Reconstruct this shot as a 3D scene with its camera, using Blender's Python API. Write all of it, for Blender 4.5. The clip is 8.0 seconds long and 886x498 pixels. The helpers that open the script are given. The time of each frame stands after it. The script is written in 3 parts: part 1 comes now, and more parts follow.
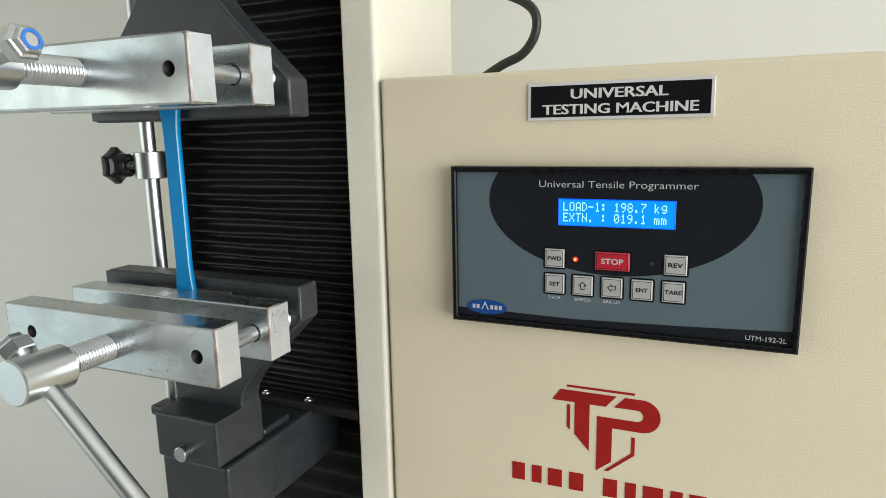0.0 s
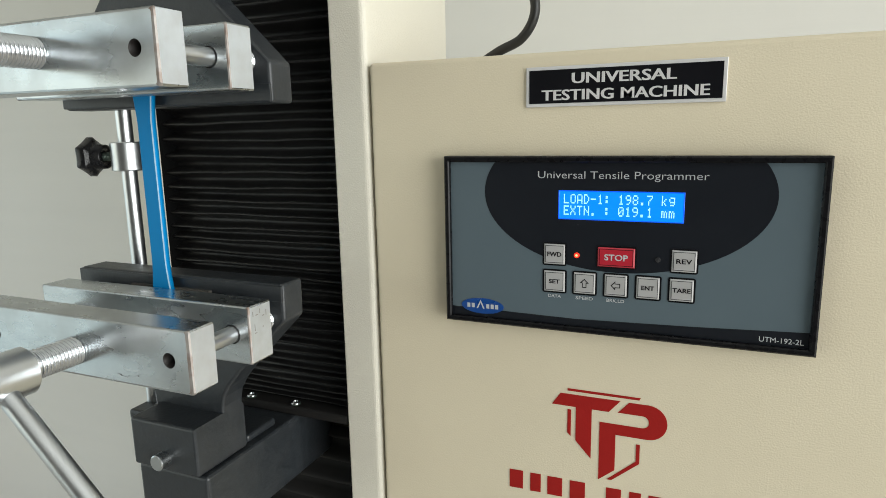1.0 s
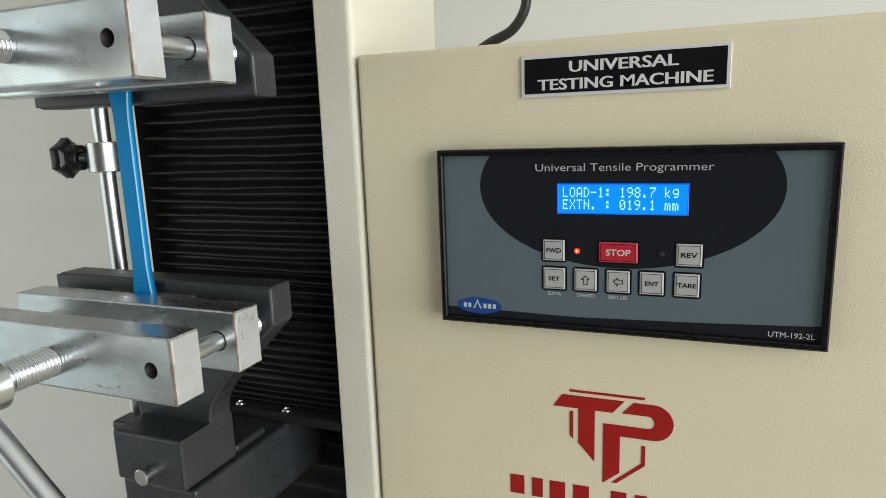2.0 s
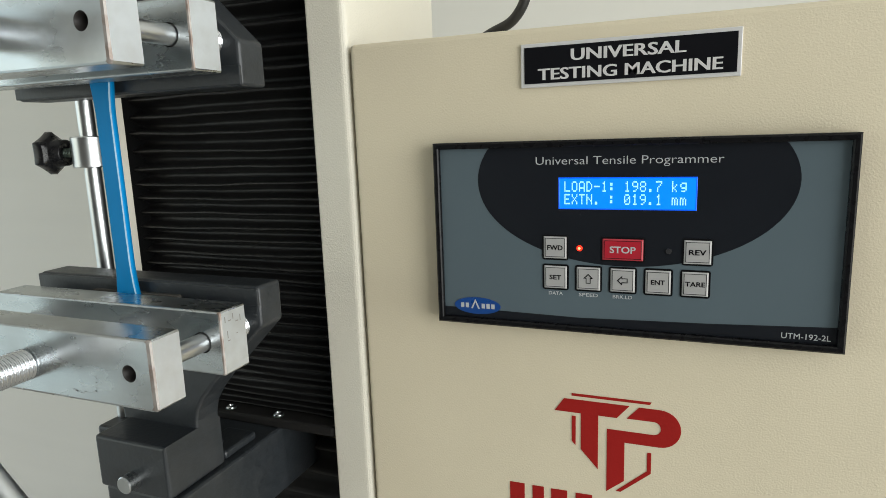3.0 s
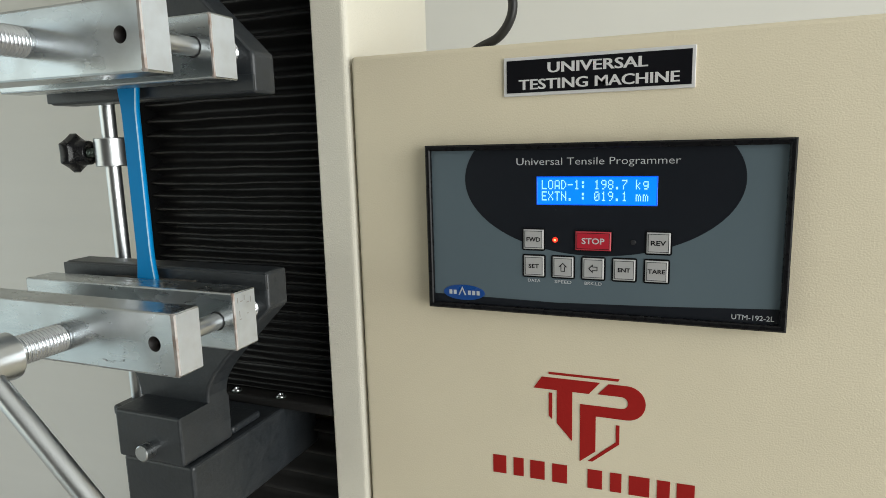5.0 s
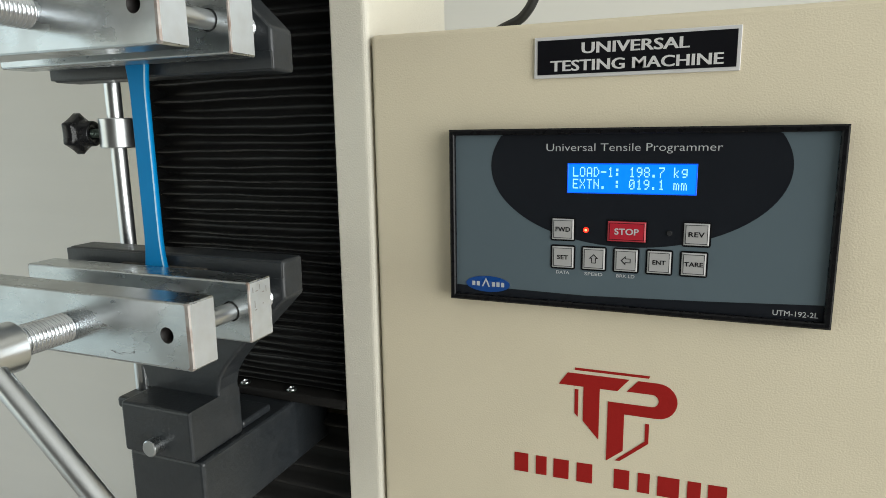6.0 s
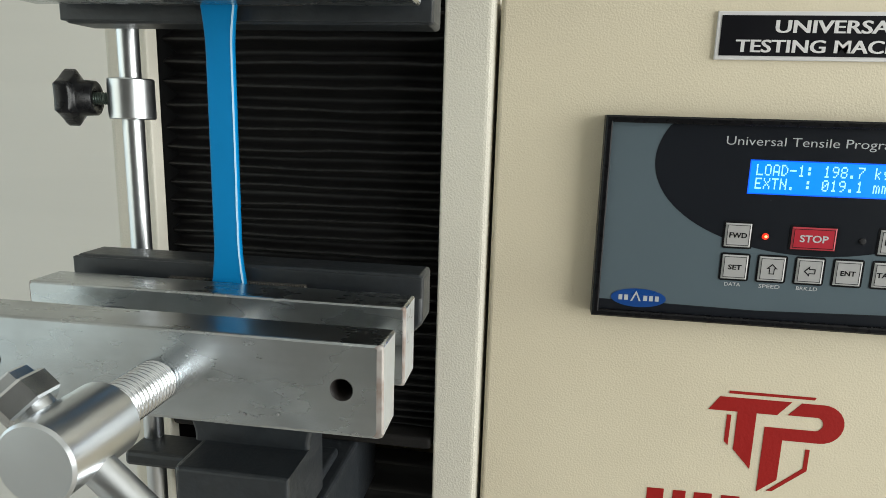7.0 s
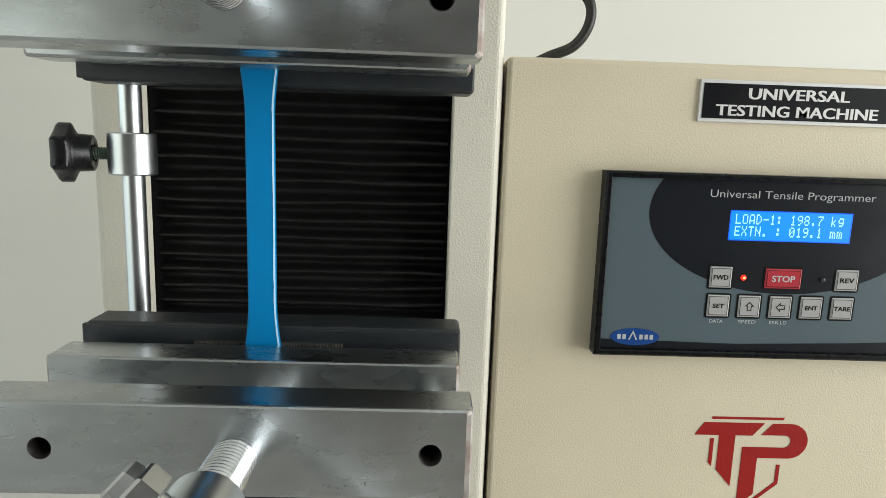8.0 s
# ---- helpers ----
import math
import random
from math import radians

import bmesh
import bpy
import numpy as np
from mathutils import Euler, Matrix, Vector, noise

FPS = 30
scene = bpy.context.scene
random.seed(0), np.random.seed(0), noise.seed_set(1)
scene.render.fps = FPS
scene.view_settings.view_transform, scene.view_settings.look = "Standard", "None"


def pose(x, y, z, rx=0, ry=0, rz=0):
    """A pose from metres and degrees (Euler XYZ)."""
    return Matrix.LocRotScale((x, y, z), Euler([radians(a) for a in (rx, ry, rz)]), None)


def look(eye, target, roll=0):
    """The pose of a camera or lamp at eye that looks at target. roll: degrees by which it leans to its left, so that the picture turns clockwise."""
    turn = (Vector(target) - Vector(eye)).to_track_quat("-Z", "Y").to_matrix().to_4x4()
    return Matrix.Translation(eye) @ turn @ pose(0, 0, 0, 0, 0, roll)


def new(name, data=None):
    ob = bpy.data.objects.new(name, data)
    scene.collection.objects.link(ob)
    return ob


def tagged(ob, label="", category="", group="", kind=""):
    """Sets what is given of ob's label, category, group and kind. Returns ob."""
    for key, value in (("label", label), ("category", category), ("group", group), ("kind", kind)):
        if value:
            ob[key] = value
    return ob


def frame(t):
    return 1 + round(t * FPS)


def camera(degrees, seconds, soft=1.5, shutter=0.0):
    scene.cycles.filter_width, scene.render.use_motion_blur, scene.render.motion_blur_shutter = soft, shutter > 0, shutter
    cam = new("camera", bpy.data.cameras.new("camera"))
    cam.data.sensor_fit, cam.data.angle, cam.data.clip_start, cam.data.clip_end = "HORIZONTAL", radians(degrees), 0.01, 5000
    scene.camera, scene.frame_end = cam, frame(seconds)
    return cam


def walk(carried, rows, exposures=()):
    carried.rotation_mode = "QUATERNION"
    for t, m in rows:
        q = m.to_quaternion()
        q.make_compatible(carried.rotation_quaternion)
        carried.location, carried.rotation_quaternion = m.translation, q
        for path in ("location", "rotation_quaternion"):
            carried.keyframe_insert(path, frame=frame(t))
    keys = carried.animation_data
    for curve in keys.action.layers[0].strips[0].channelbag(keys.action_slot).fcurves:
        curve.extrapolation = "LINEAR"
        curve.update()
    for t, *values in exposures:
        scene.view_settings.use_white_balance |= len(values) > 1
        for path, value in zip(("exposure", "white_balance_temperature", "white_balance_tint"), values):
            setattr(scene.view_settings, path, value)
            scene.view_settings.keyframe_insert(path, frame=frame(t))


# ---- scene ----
cam = camera(69.3, 8.0, soft=0.85)
PATH = [
    (0.0, (0.0531, -0.3694, 1.2694), (-0.3356, 0.5339, 1.0876), -1.12),
    (0.5, (0.0538, -0.3604, 1.2670), (-0.3335, 0.5433, 1.0843), -1.15),
    (1.0, (0.0470, -0.3471, 1.2643), (-0.3391, 0.5563, 1.0776), -1.15),
    (1.5, (0.0422, -0.3388, 1.2620), (-0.3391, 0.5669, 1.0765), -1.41),
    (1.7, (0.0406, -0.3387, 1.2612), (-0.3342, 0.5698, 1.0765), -1.73),
    (2.8, (0.0337, -0.3213, 1.2582), (-0.3298, 0.5893, 1.0619), -2.23),
    (3.0, (0.0353, -0.3210, 1.2553), (-0.3362, 0.5891, 1.0715), -2.06),
    (3.5, (0.0359, -0.3245, 1.2548), (-0.3371, 0.5851, 1.0719), -1.83),
    (4.0, (0.0391, -0.3309, 1.2572), (-0.3287, 0.5816, 1.0779), -1.76),
    (4.2, (0.0411, -0.3361, 1.2551), (-0.3257, 0.5773, 1.0786), -1.72),
    (5.3, (0.0539, -0.3581, 1.2510), (-0.3095, 0.5585, 1.0842), -1.44),
    (5.5, (0.0494, -0.3553, 1.2535), (-0.3080, 0.5618, 1.0769), -1.33),
    (6.0, (0.0316, -0.3461, 1.2480), (-0.3269, 0.5694, 1.0654), -0.85),
    (6.2, (0.0144, -0.3398, 1.2464), (-0.3312, 0.5804, 1.0626), -0.28),
    (6.5, (-0.0374, -0.3340, 1.2431), (-0.3209, 0.6047, 1.0470), 1.04),
    (6.7, (-0.0752, -0.3260, 1.2416), (-0.2988, 0.6275, 1.0396), 1.69),
    (7.0, (-0.1250, -0.3179, 1.2443), (-0.2669, 0.6516, 1.0444), 1.65),
    (7.2, (-0.1461, -0.3135, 1.2431), (-0.2320, 0.6621, 1.0412), 1.78),
    (7.5, (-0.1646, -0.3156, 1.2480), (-0.1714, 0.6690, 1.0732), 1.99),
    (7.7, (-0.1758, -0.3226, 1.2572), (-0.1612, 0.6639, 1.0940), 1.94),
    (8.0, (-0.1861, -0.3286, 1.2601), (-0.1569, 0.6569, 1.0927), 1.94),
]
walk(cam, [(t, look(eye, target, roll)) for t, eye, target, roll in PATH], exposures=[(0.0, -0.03), (0.7, -0.10), (1.5, -0.2), (3.5, -0.22), (5.5, -0.31), (6.2, -0.23), (7.0, -0.05), (8.0, -0.05)])

# ---- world and light ----
world = bpy.data.worlds.new("daylight")
scene.world = world
world.use_nodes = True
wn = world.node_tree.nodes
sky = wn.new("ShaderNodeTexSky")
sky.sky_type, sky.sun_disc, sky.sun_elevation, sky.sun_rotation = "NISHITA", False, radians(40), radians(200)
world.node_tree.links.new(sky.outputs[0], wn["Background"].inputs[0])
wn["Background"].inputs[1].default_value = 0.12

ROOM_X0, ROOM_X1, ROOM_Y0, ROOM_Y1, ROOM_H = -2.0, 1.9, -4.2, 0.62, 2.8
WIN_Y0, WIN_Y1, WIN_Z0, WIN_Z1 = -2.0, -0.05, 0.5, 2.2      # window in the right-hand wall


def area_lamp(name, place, target, w, h, watts, colour):
    data = bpy.data.lights.new(name, "AREA")
    data.shape, data.size, data.size_y, data.energy, data.color = "RECTANGLE", w, h, watts, colour
    ob = new(name, data)
    ob.matrix_world = look(place, target)
    return ob


area_lamp("side_opening_light", (ROOM_X1 + 0.05, (WIN_Y0 + WIN_Y1) / 2, (WIN_Z0 + WIN_Z1) / 2),
          (0, (WIN_Y0 + WIN_Y1) / 2, (WIN_Z0 + WIN_Z1) / 2), WIN_Y1 - WIN_Y0, WIN_Z1 - WIN_Z0, 80, (0.97, 0.99, 0.965))
WEST_Y0, WEST_Y1, WEST_Z0, WEST_Z1 = -3.5, 0.3, 0.35, 1.7    # opening added in the left-hand wall, unseen, to brighten steel and back wall
area_lamp("side_opening_light", (ROOM_X0 - 0.05, (WEST_Y0 + WEST_Y1) / 2, 1.025), (0, (WEST_Y0 + WEST_Y1) / 2, 1.025), WEST_Y1 - WEST_Y0, WEST_Z1 - WEST_Z0, 18, (0.79, 0.96, 0.97))


# ---- materials ----
def mat(name, colour, rough=0.5, metal=0.0, vary=0.08, scale=60.0, bump=0.0, bump_scale=400.0, stain=0.0, stain_scale=9.0,
        stretch=(1, 1, 1), coat=0.0, rough_vary=0.1, bump_dist=0.001, stain_colour=None, spec=0.5, rough_broad=0.0):
    m = bpy.data.materials.new(name)
    m.use_nodes = True
    n, l = m.node_tree.nodes, m.node_tree.links
    b = n["Principled BSDF"]
    b.inputs["Metallic"].default_value = metal
    b.inputs["Coat Weight"].default_value = coat
    b.inputs["Specular IOR Level"].default_value = spec
    co, mp = n.new("ShaderNodeTexCoord"), n.new("ShaderNodeMapping")
    mp.inputs["Scale"].default_value = stretch
    l.new(co.outputs["Object"], mp.inputs["Vector"])
    fine, broad = n.new("ShaderNodeTexNoise"), n.new("ShaderNodeTexNoise")
    fine.inputs["Scale"].default_value, fine.inputs["Detail"].default_value = scale, 6
    broad.inputs["Scale"].default_value, broad.inputs["Detail"].default_value = stain_scale, 4
    l.new(mp.outputs[0], fine.inputs["Vector"])
    l.new(co.outputs["Object"], broad.inputs["Vector"])
    grain = n.new("ShaderNodeMix")
    grain.data_type = "RGBA"
    grain.inputs["A"].default_value = (*[c * (1 - vary) for c in colour], 1)
    grain.inputs["B"].default_value = (*[min(1, c * (1 + vary)) for c in colour], 1)
    l.new(fine.outputs["Fac"], grain.inputs["Factor"])
    ramp = n.new("ShaderNodeMapRange")
    ramp.inputs["From Min"].default_value, ramp.inputs["From Max"].default_value = 0.45, 0.75
    ramp.inputs["To Max"].default_value = stain
    l.new(broad.outputs["Fac"], ramp.inputs["Value"])
    dirty = n.new("ShaderNodeMix")
    dirty.data_type = "RGBA"
    dirty.inputs["B"].default_value = (*(stain_colour or [c * 0.6 for c in colour]), 1)
    l.new(ramp.outputs[0], dirty.inputs["Factor"])
    l.new(grain.outputs["Result"], dirty.inputs["A"])
    l.new(dirty.outputs["Result"], b.inputs["Base Color"])
    rr = n.new("ShaderNodeMapRange")
    rr.inputs["To Min"].default_value, rr.inputs["To Max"].default_value = max(0.02, rough - rough_vary), min(1, rough + rough_vary)
    l.new(fine.outputs["Fac"], rr.inputs["Value"])
    both = n.new("ShaderNodeMath")
    both.operation = "MULTIPLY_ADD"
    both.inputs[1].default_value = rough_broad
    l.new(broad.outputs["Fac"], both.inputs[0])
    l.new(rr.outputs[0], both.inputs[2])
    l.new(both.outputs[0], b.inputs["Roughness"])
    if bump:
        tex, bp = n.new("ShaderNodeTexNoise"), n.new("ShaderNodeBump")
        tex.inputs["Scale"].default_value, tex.inputs["Detail"].default_value = bump_scale, 3
        bp.inputs["Strength"].default_value, bp.inputs["Distance"].default_value = bump, bump_dist
        l.new(mp.outputs[0], tex.inputs["Vector"])
        l.new(tex.outputs["Fac"], bp.inputs["Height"])
        l.new(bp.outputs[0], b.inputs["Normal"])
    return m


def glow(name, colour, strength):
    m = bpy.data.materials.new(name)
    m.use_nodes = True
    b = m.node_tree.nodes["Principled BSDF"]
    b.inputs["Base Color"].default_value = (*colour, 1)
    b.inputs["Emission Color"].default_value, b.inputs["Emission Strength"].default_value = (*colour, 1), strength
    b.inputs["Roughness"].default_value = 0.3
    return m


CREAM = mat("cream_powder_coat", (0.66, 0.585, 0.435), 0.5, vary=0.03, scale=25, bump=0.30, bump_scale=1000, bump_dist=0.0007, stain=0.10, stain_scale=5)
CREAM_COL = mat("pale_cream_powder_coat", (0.675, 0.64, 0.545), 0.5, vary=0.03, scale=25, bump=0.45, bump_scale=950, bump_dist=0.0007, stain=0.10, stain_scale=5)
WALL = mat("wall_paint", (0.69, 0.676, 0.63), 0.75, vary=0.045, scale=10, bump=0.1, bump_scale=120, stain=0.12, stain_scale=1.8, stretch=(0.15, 1, 2.0))
# unseen end of the room, coloured dark so the steel reflects less light
DARKWALL = mat("darkened_far_wall", (0.105, 0.094, 0.084), 0.7, vary=0.05, scale=12, bump=0.1, bump_scale=120, stain=0.15, stain_scale=1.8)
CEIL = mat("ceiling_paint", (0.8, 0.8, 0.78), 0.8, vary=0.02, bump=0.1, bump_scale=90)
FLOOR = mat("floor_tile", (0.42, 0.39, 0.35), 0.35, vary=0.12, scale=14, stain=0.3, stain_scale=3)
STEEL = mat("ground_steel", (0.52, 0.545, 0.555), 0.15, 1.0, vary=0.14, scale=55, bump=0.015, bump_scale=400, stain=0.65, stain_scale=30, rough_broad=0.26, stretch=(1, 4, 4), rough_vary=0.06, stain_colour=(0.33, 0.33, 0.325))
# bar ends: rougher steel, its colour lightened and blued for the window's light
LIT_END = mat("rough_lit_steel_end", (0.69, 0.73, 0.77), 0.46, 0.85, vary=0.08, scale=160, stain=0.3, stain_scale=90, stain_colour=(0.48, 0.47, 0.46), bump=0.05, bump_scale=700)
ROD = mat("chromed_rod", (0.64, 0.66, 0.675), 0.31, 1.0, vary=0.06, scale=60, rough_vary=0.06, stain=0.15, stain_scale=50)
THREAD = mat("zinc_thread", (0.66, 0.68, 0.70), 0.24, 1.0, vary=0.12, scale=150, stain=0.3, stain_scale=120)
CAST = mat("black_painted_casting", (0.0188, 0.0222, 0.0256), 0.40, spec=0.52, vary=0.45, scale=220, bump=0.4, bump_scale=420, bump_dist=0.0004, stain=0.3, stain_scale=60, stain_colour=(0.045, 0.045, 0.046))
RUBBER = mat("black_bellows_fabric", (0.0082, 0.0078, 0.0077), 0.42, spec=0.46, vary=0.3, scale=90, bump=0.25, bump_scale=500, bump_dist=0.0004, stain=0.2, stain_scale=30, stain_colour=(0.018, 0.017, 0.017))
PLEAT_SHADE = mat("pleat_end_shade_black", (0.004, 0.004, 0.004), 0.95, spec=0.05, vary=0.2)
# matt bellows fabric, lightened to make up for the shade in the recess
DULL = mat("lightened_bellows_fabric", (0.0290, 0.0275, 0.0265), 0.8, spec=0.2, vary=0.3)
LEDGE = mat("dusty_black_paint", (0.012, 0.0110, 0.0102), 0.7, spec=0.2, vary=0.3, scale=120)
PLASTIC = mat("black_plastic", (0.006, 0.006, 0.007), 0.28, spec=0.16, vary=0.15, scale=200, rough_vary=0.06)
KNOB = mat("black_knob_plastic", (0.009, 0.009, 0.010), 0.28, spec=0.35, vary=0.2, scale=150)
FACE = mat("grey_panel_film", (0.094, 0.124, 0.142), 0.25, spec=0.28, vary=0.02, scale=40, rough_vary=0.05, stain=0.05, stain_scale=25)
OVAL = mat("charcoal_panel_print", (0.0105, 0.0122, 0.0160), 0.25, spec=0.25, vary=0.05, scale=60, rough_vary=0.05)
KEY = mat("grey_key_film", (0.36, 0.355, 0.35), 0.4, spec=0.3, vary=0.03, scale=80)
KEYRIM = mat("key_rim_print", (0.004, 0.004, 0.005), 0.5, spec=0.1)
JAW = mat("dusty_hardened_jaw", (0.085, 0.078, 0.066), 0.6, 0.4, vary=0.4, scale=400)
# near-black inside the drilled holes paints in their shade
HOLE = mat("shaded_bore", (0.012, 0.009, 0.008), 0.6, vary=0.3)
WORN = mat("worn_steel_edge", (0.40, 0.37, 0.35), 0.6, 0.8, vary=0.3, scale=120, stain=1.0, stain_scale=130, stain_colour=(0.20, 0.125, 0.09))
KEYHI = mat("key_highlight_print", (0.40, 0.395, 0.39), 0.4, spec=0.3)
REDKEY = mat("red_key_film", (0.40, 0.015, 0.03), 0.4, spec=0.3, vary=0.04)
REDRIM = mat("pale_red_key_rim", (0.45, 0.035, 0.05), 0.4, spec=0.3)
WHITE = mat("white_print", (0.46, 0.47, 0.48), 0.4, vary=0.02)
INK = mat("dark_print", (0.006, 0.006, 0.007), 0.6, spec=0.08)
BLUE = mat("blue_badge_print", (0.005, 0.055, 0.24), 0.3, vary=0.05)
REDPAINT = mat("red_painted_sign", (0.30, 0.011, 0.009), 0.55, spec=0.18, vary=0.06, scale=80, bump=0.3, bump_scale=620, bump_dist=0.0005)
PLATE = mat("black_engraved_plate", (0.005, 0.005, 0.007), 0.35, spec=0.2, vary=0.1)
ALU = mat("brushed_aluminium", (0.66, 0.65, 0.645), 0.45, 0.25, vary=0.06, scale=300, stretch=(0.2, 1, 4))
SPEC = mat("blue_plastic_sample", (0.0, 0.225, 0.54), 0.5, spec=0.15, vary=0.04, scale=70, stain=0.08, stain_scale=60, bump=0.06, bump_scale=300)
SPECEDGE = mat("sample_edge_glint", (0.33, 0.54, 0.70), 0.5, vary=0.1, scale=200)
CABLE = mat("black_cable_sheath", (0.016, 0.016, 0.015), 0.45, vary=0.15, scale=300)
BLUE_NYLON = mat("blue_nylon", (0.03, 0.16, 0.55), 0.4)
GREEN_ZINC = mat("dark_screw_steel", (0.10, 0.13, 0.11), 0.4, 0.7, vary=0.2)
LCD = glow("blue_backlight", (0.0, 0.185, 0.95), 0.92)
LCDRIM = glow("display_edge_glow", (0.0, 0.10, 0.85), 0.7)
LCDCHAR = glow("lit_character", (0.35, 0.75, 1.0), 1.0)
LEDON = glow("red_led_lit", (0.9, 0.03, 0.01), 1.3)
LEDCORE = glow("red_led_core", (1.0, 0.35, 0.15), 2.0)
LEDOFF = mat("dark_led", (0.03, 0.03, 0.032), 0.2)


# ---- mesh helpers ----
def smooth(bm, angle=35):
    lim = radians(angle)
    for f in bm.faces:
        f.smooth = f.calc_area() < 2.0e-5 or angle >= 180
    for e in bm.edges:
        e.smooth = len(e.link_faces) == 2 and e.calc_face_angle(0) < lim
    return bm


def thing(name, label, category, base=(0, 0, 0), group=""):
    ob = new(name)
    ob.empty_display_size = 0.02
    ob.location = base
    return tagged(ob, label, category, group)


def part(name, bm, material, parent=None, label=""):
    me = bpy.data.meshes.new(name)
    bmesh.ops.recalc_face_normals(bm, faces=bm.faces)
    bm.to_mesh(me)
    bm.free()
    for m in material if isinstance(material, (list, tuple)) else [material]:
        me.materials.append(m)
    ob = new(name, me)
    if parent:
        ob.parent = parent
        if parent.type == "EMPTY":
            ob.matrix_parent_inverse = Matrix.Translation(-parent.location)
    if label:
        tagged(ob, label)
    return ob


def add(bm, other):
    me = bpy.data.meshes.new("tmp")
    other.to_mesh(me)
    other.free()
    bm.from_mesh(me)
    bpy.data.meshes.remove(me)
    return bm


def box(x0, x1, y0, y1, z0, z1, bevel=0.0, seg=2):
    bm = bmesh.new()
    bmesh.ops.create_cube(bm, size=1)
    for v in bm.verts:
        v.co = ((x0 + x1) / 2 + v.co.x * (x1 - x0), (y0 + y1) / 2 + v.co.y * (y1 - y0), (z0 + z1) / 2 + v.co.z * (z1 - z0))
    if bevel:
        bmesh.ops.bevel(bm, geom=bm.edges[:], offset=bevel, segments=seg, profile=0.5, affect="EDGES")
        smooth(bm)
    return bm


def prism(outline, y0, y1, bevel=0.0, seg=2):
    """An outline in x and z, drawn out along y."""
    bm = bmesh.new()
    front = bm.faces.new([bm.verts.new((x, y0, z)) for x, z in outline])
    out = bmesh.ops.extrude_face_region(bm, geom=[front])
    for v in out["geom"]:
        if isinstance(v, bmesh.types.BMVert):
            v.co.y = y1
    bmesh.ops.recalc_face_normals(bm, faces=bm.faces)
    if bevel:
        es = [e for e in bm.edges if e.calc_face_angle(0) > radians(30)]
        bmesh.ops.bevel(bm, geom=es, offset=bevel, segments=seg, profile=0.5, affect="EDGES")
        smooth(bm)
    return bm


def lathe(profile, start, way, seg=32):
    """A turned body: (radius, distance) pairs along way from start; radius 0 closes an end."""
    bm = bmesh.new()
    way = Vector(way).normalized()
    q = way.to_track_quat("Z", "Y")
    rings = []
    for r, h in profile:
        if r <= 0:
            rings.append([bm.verts.new(Vector(start) + way * h)])
        else:
            rings.append([bm.verts.new(Vector(start) + q @ Vector((r * math.cos(2 * math.pi * k / seg), r * math.sin(2 * math.pi * k / seg), h))) for k in range(seg)])
    for a, b in zip(rings, rings[1:]):
        for k in range(seg):
            j = (k + 1) % seg
            if len(a) == 1 and len(b) > 1:
                bm.faces.new((a[0], b[k], b[j]))
            elif len(b) == 1 and len(a) > 1:
                bm.faces.new((a[k], a[j], b[0]))
            elif len(a) > 1:
                bm.faces.new((a[k], a[j], b[j], b[k]))
    bmesh.ops.recalc_face_normals(bm, faces=bm.faces)
    smooth(bm, 40)
    for f in bm.faces:
        f.smooth = seg > 8
    return bm


def rod(p0, p1, r, edge=0.0005, seg=32):
    d = (Vector(p1) - Vector(p0)).length
    return lathe([(0, 0), (r - edge, 0), (r, edge), (r, d - edge), (r - edge, d), (0, d)], p0, Vector(p1) - Vector(p0), seg)


def threaded(p0, p1, r, pitch, depth):
    """A screw with a real helical ridge."""
    bm = bmesh.new()
    way = Vector(p1) - Vector(p0)
    length, seg = way.length, 24
    q = way.to_track_quat("Z", "Y")
    prof = [(r - depth, 0.0), (r - 0.3 * depth, 0.22), (r, 0.42), (r - 0.3 * depth, 0.62), (r - depth, 0.86)]
    turns = int(length / pitch)
    rows = []
    for n in range(turns * seg + 1):
        a, h = 2 * math.pi * n / seg, pitch * n / seg
        rows.append([bm.verts.new(Vector(p0) + q @ Vector((rr * math.cos(a), rr * math.sin(a), h + f * pitch))) for rr, f in prof])
    for a, b in zip(rows, rows[1:]):
        for k in range(len(prof) - 1):
            bm.faces.new((a[k], b[k], b[k + 1], a[k + 1]))
    for n in range(len(rows) - seg):
        if n + seg + 1 < len(rows):
            bm.faces.new((rows[n][4], rows[n + 1][4], rows[n + seg + 1][0], rows[n + seg][0]))
    smooth(bm, 25)
    return add(bm, rod(p0, Vector(p1), r - depth * 0.9))


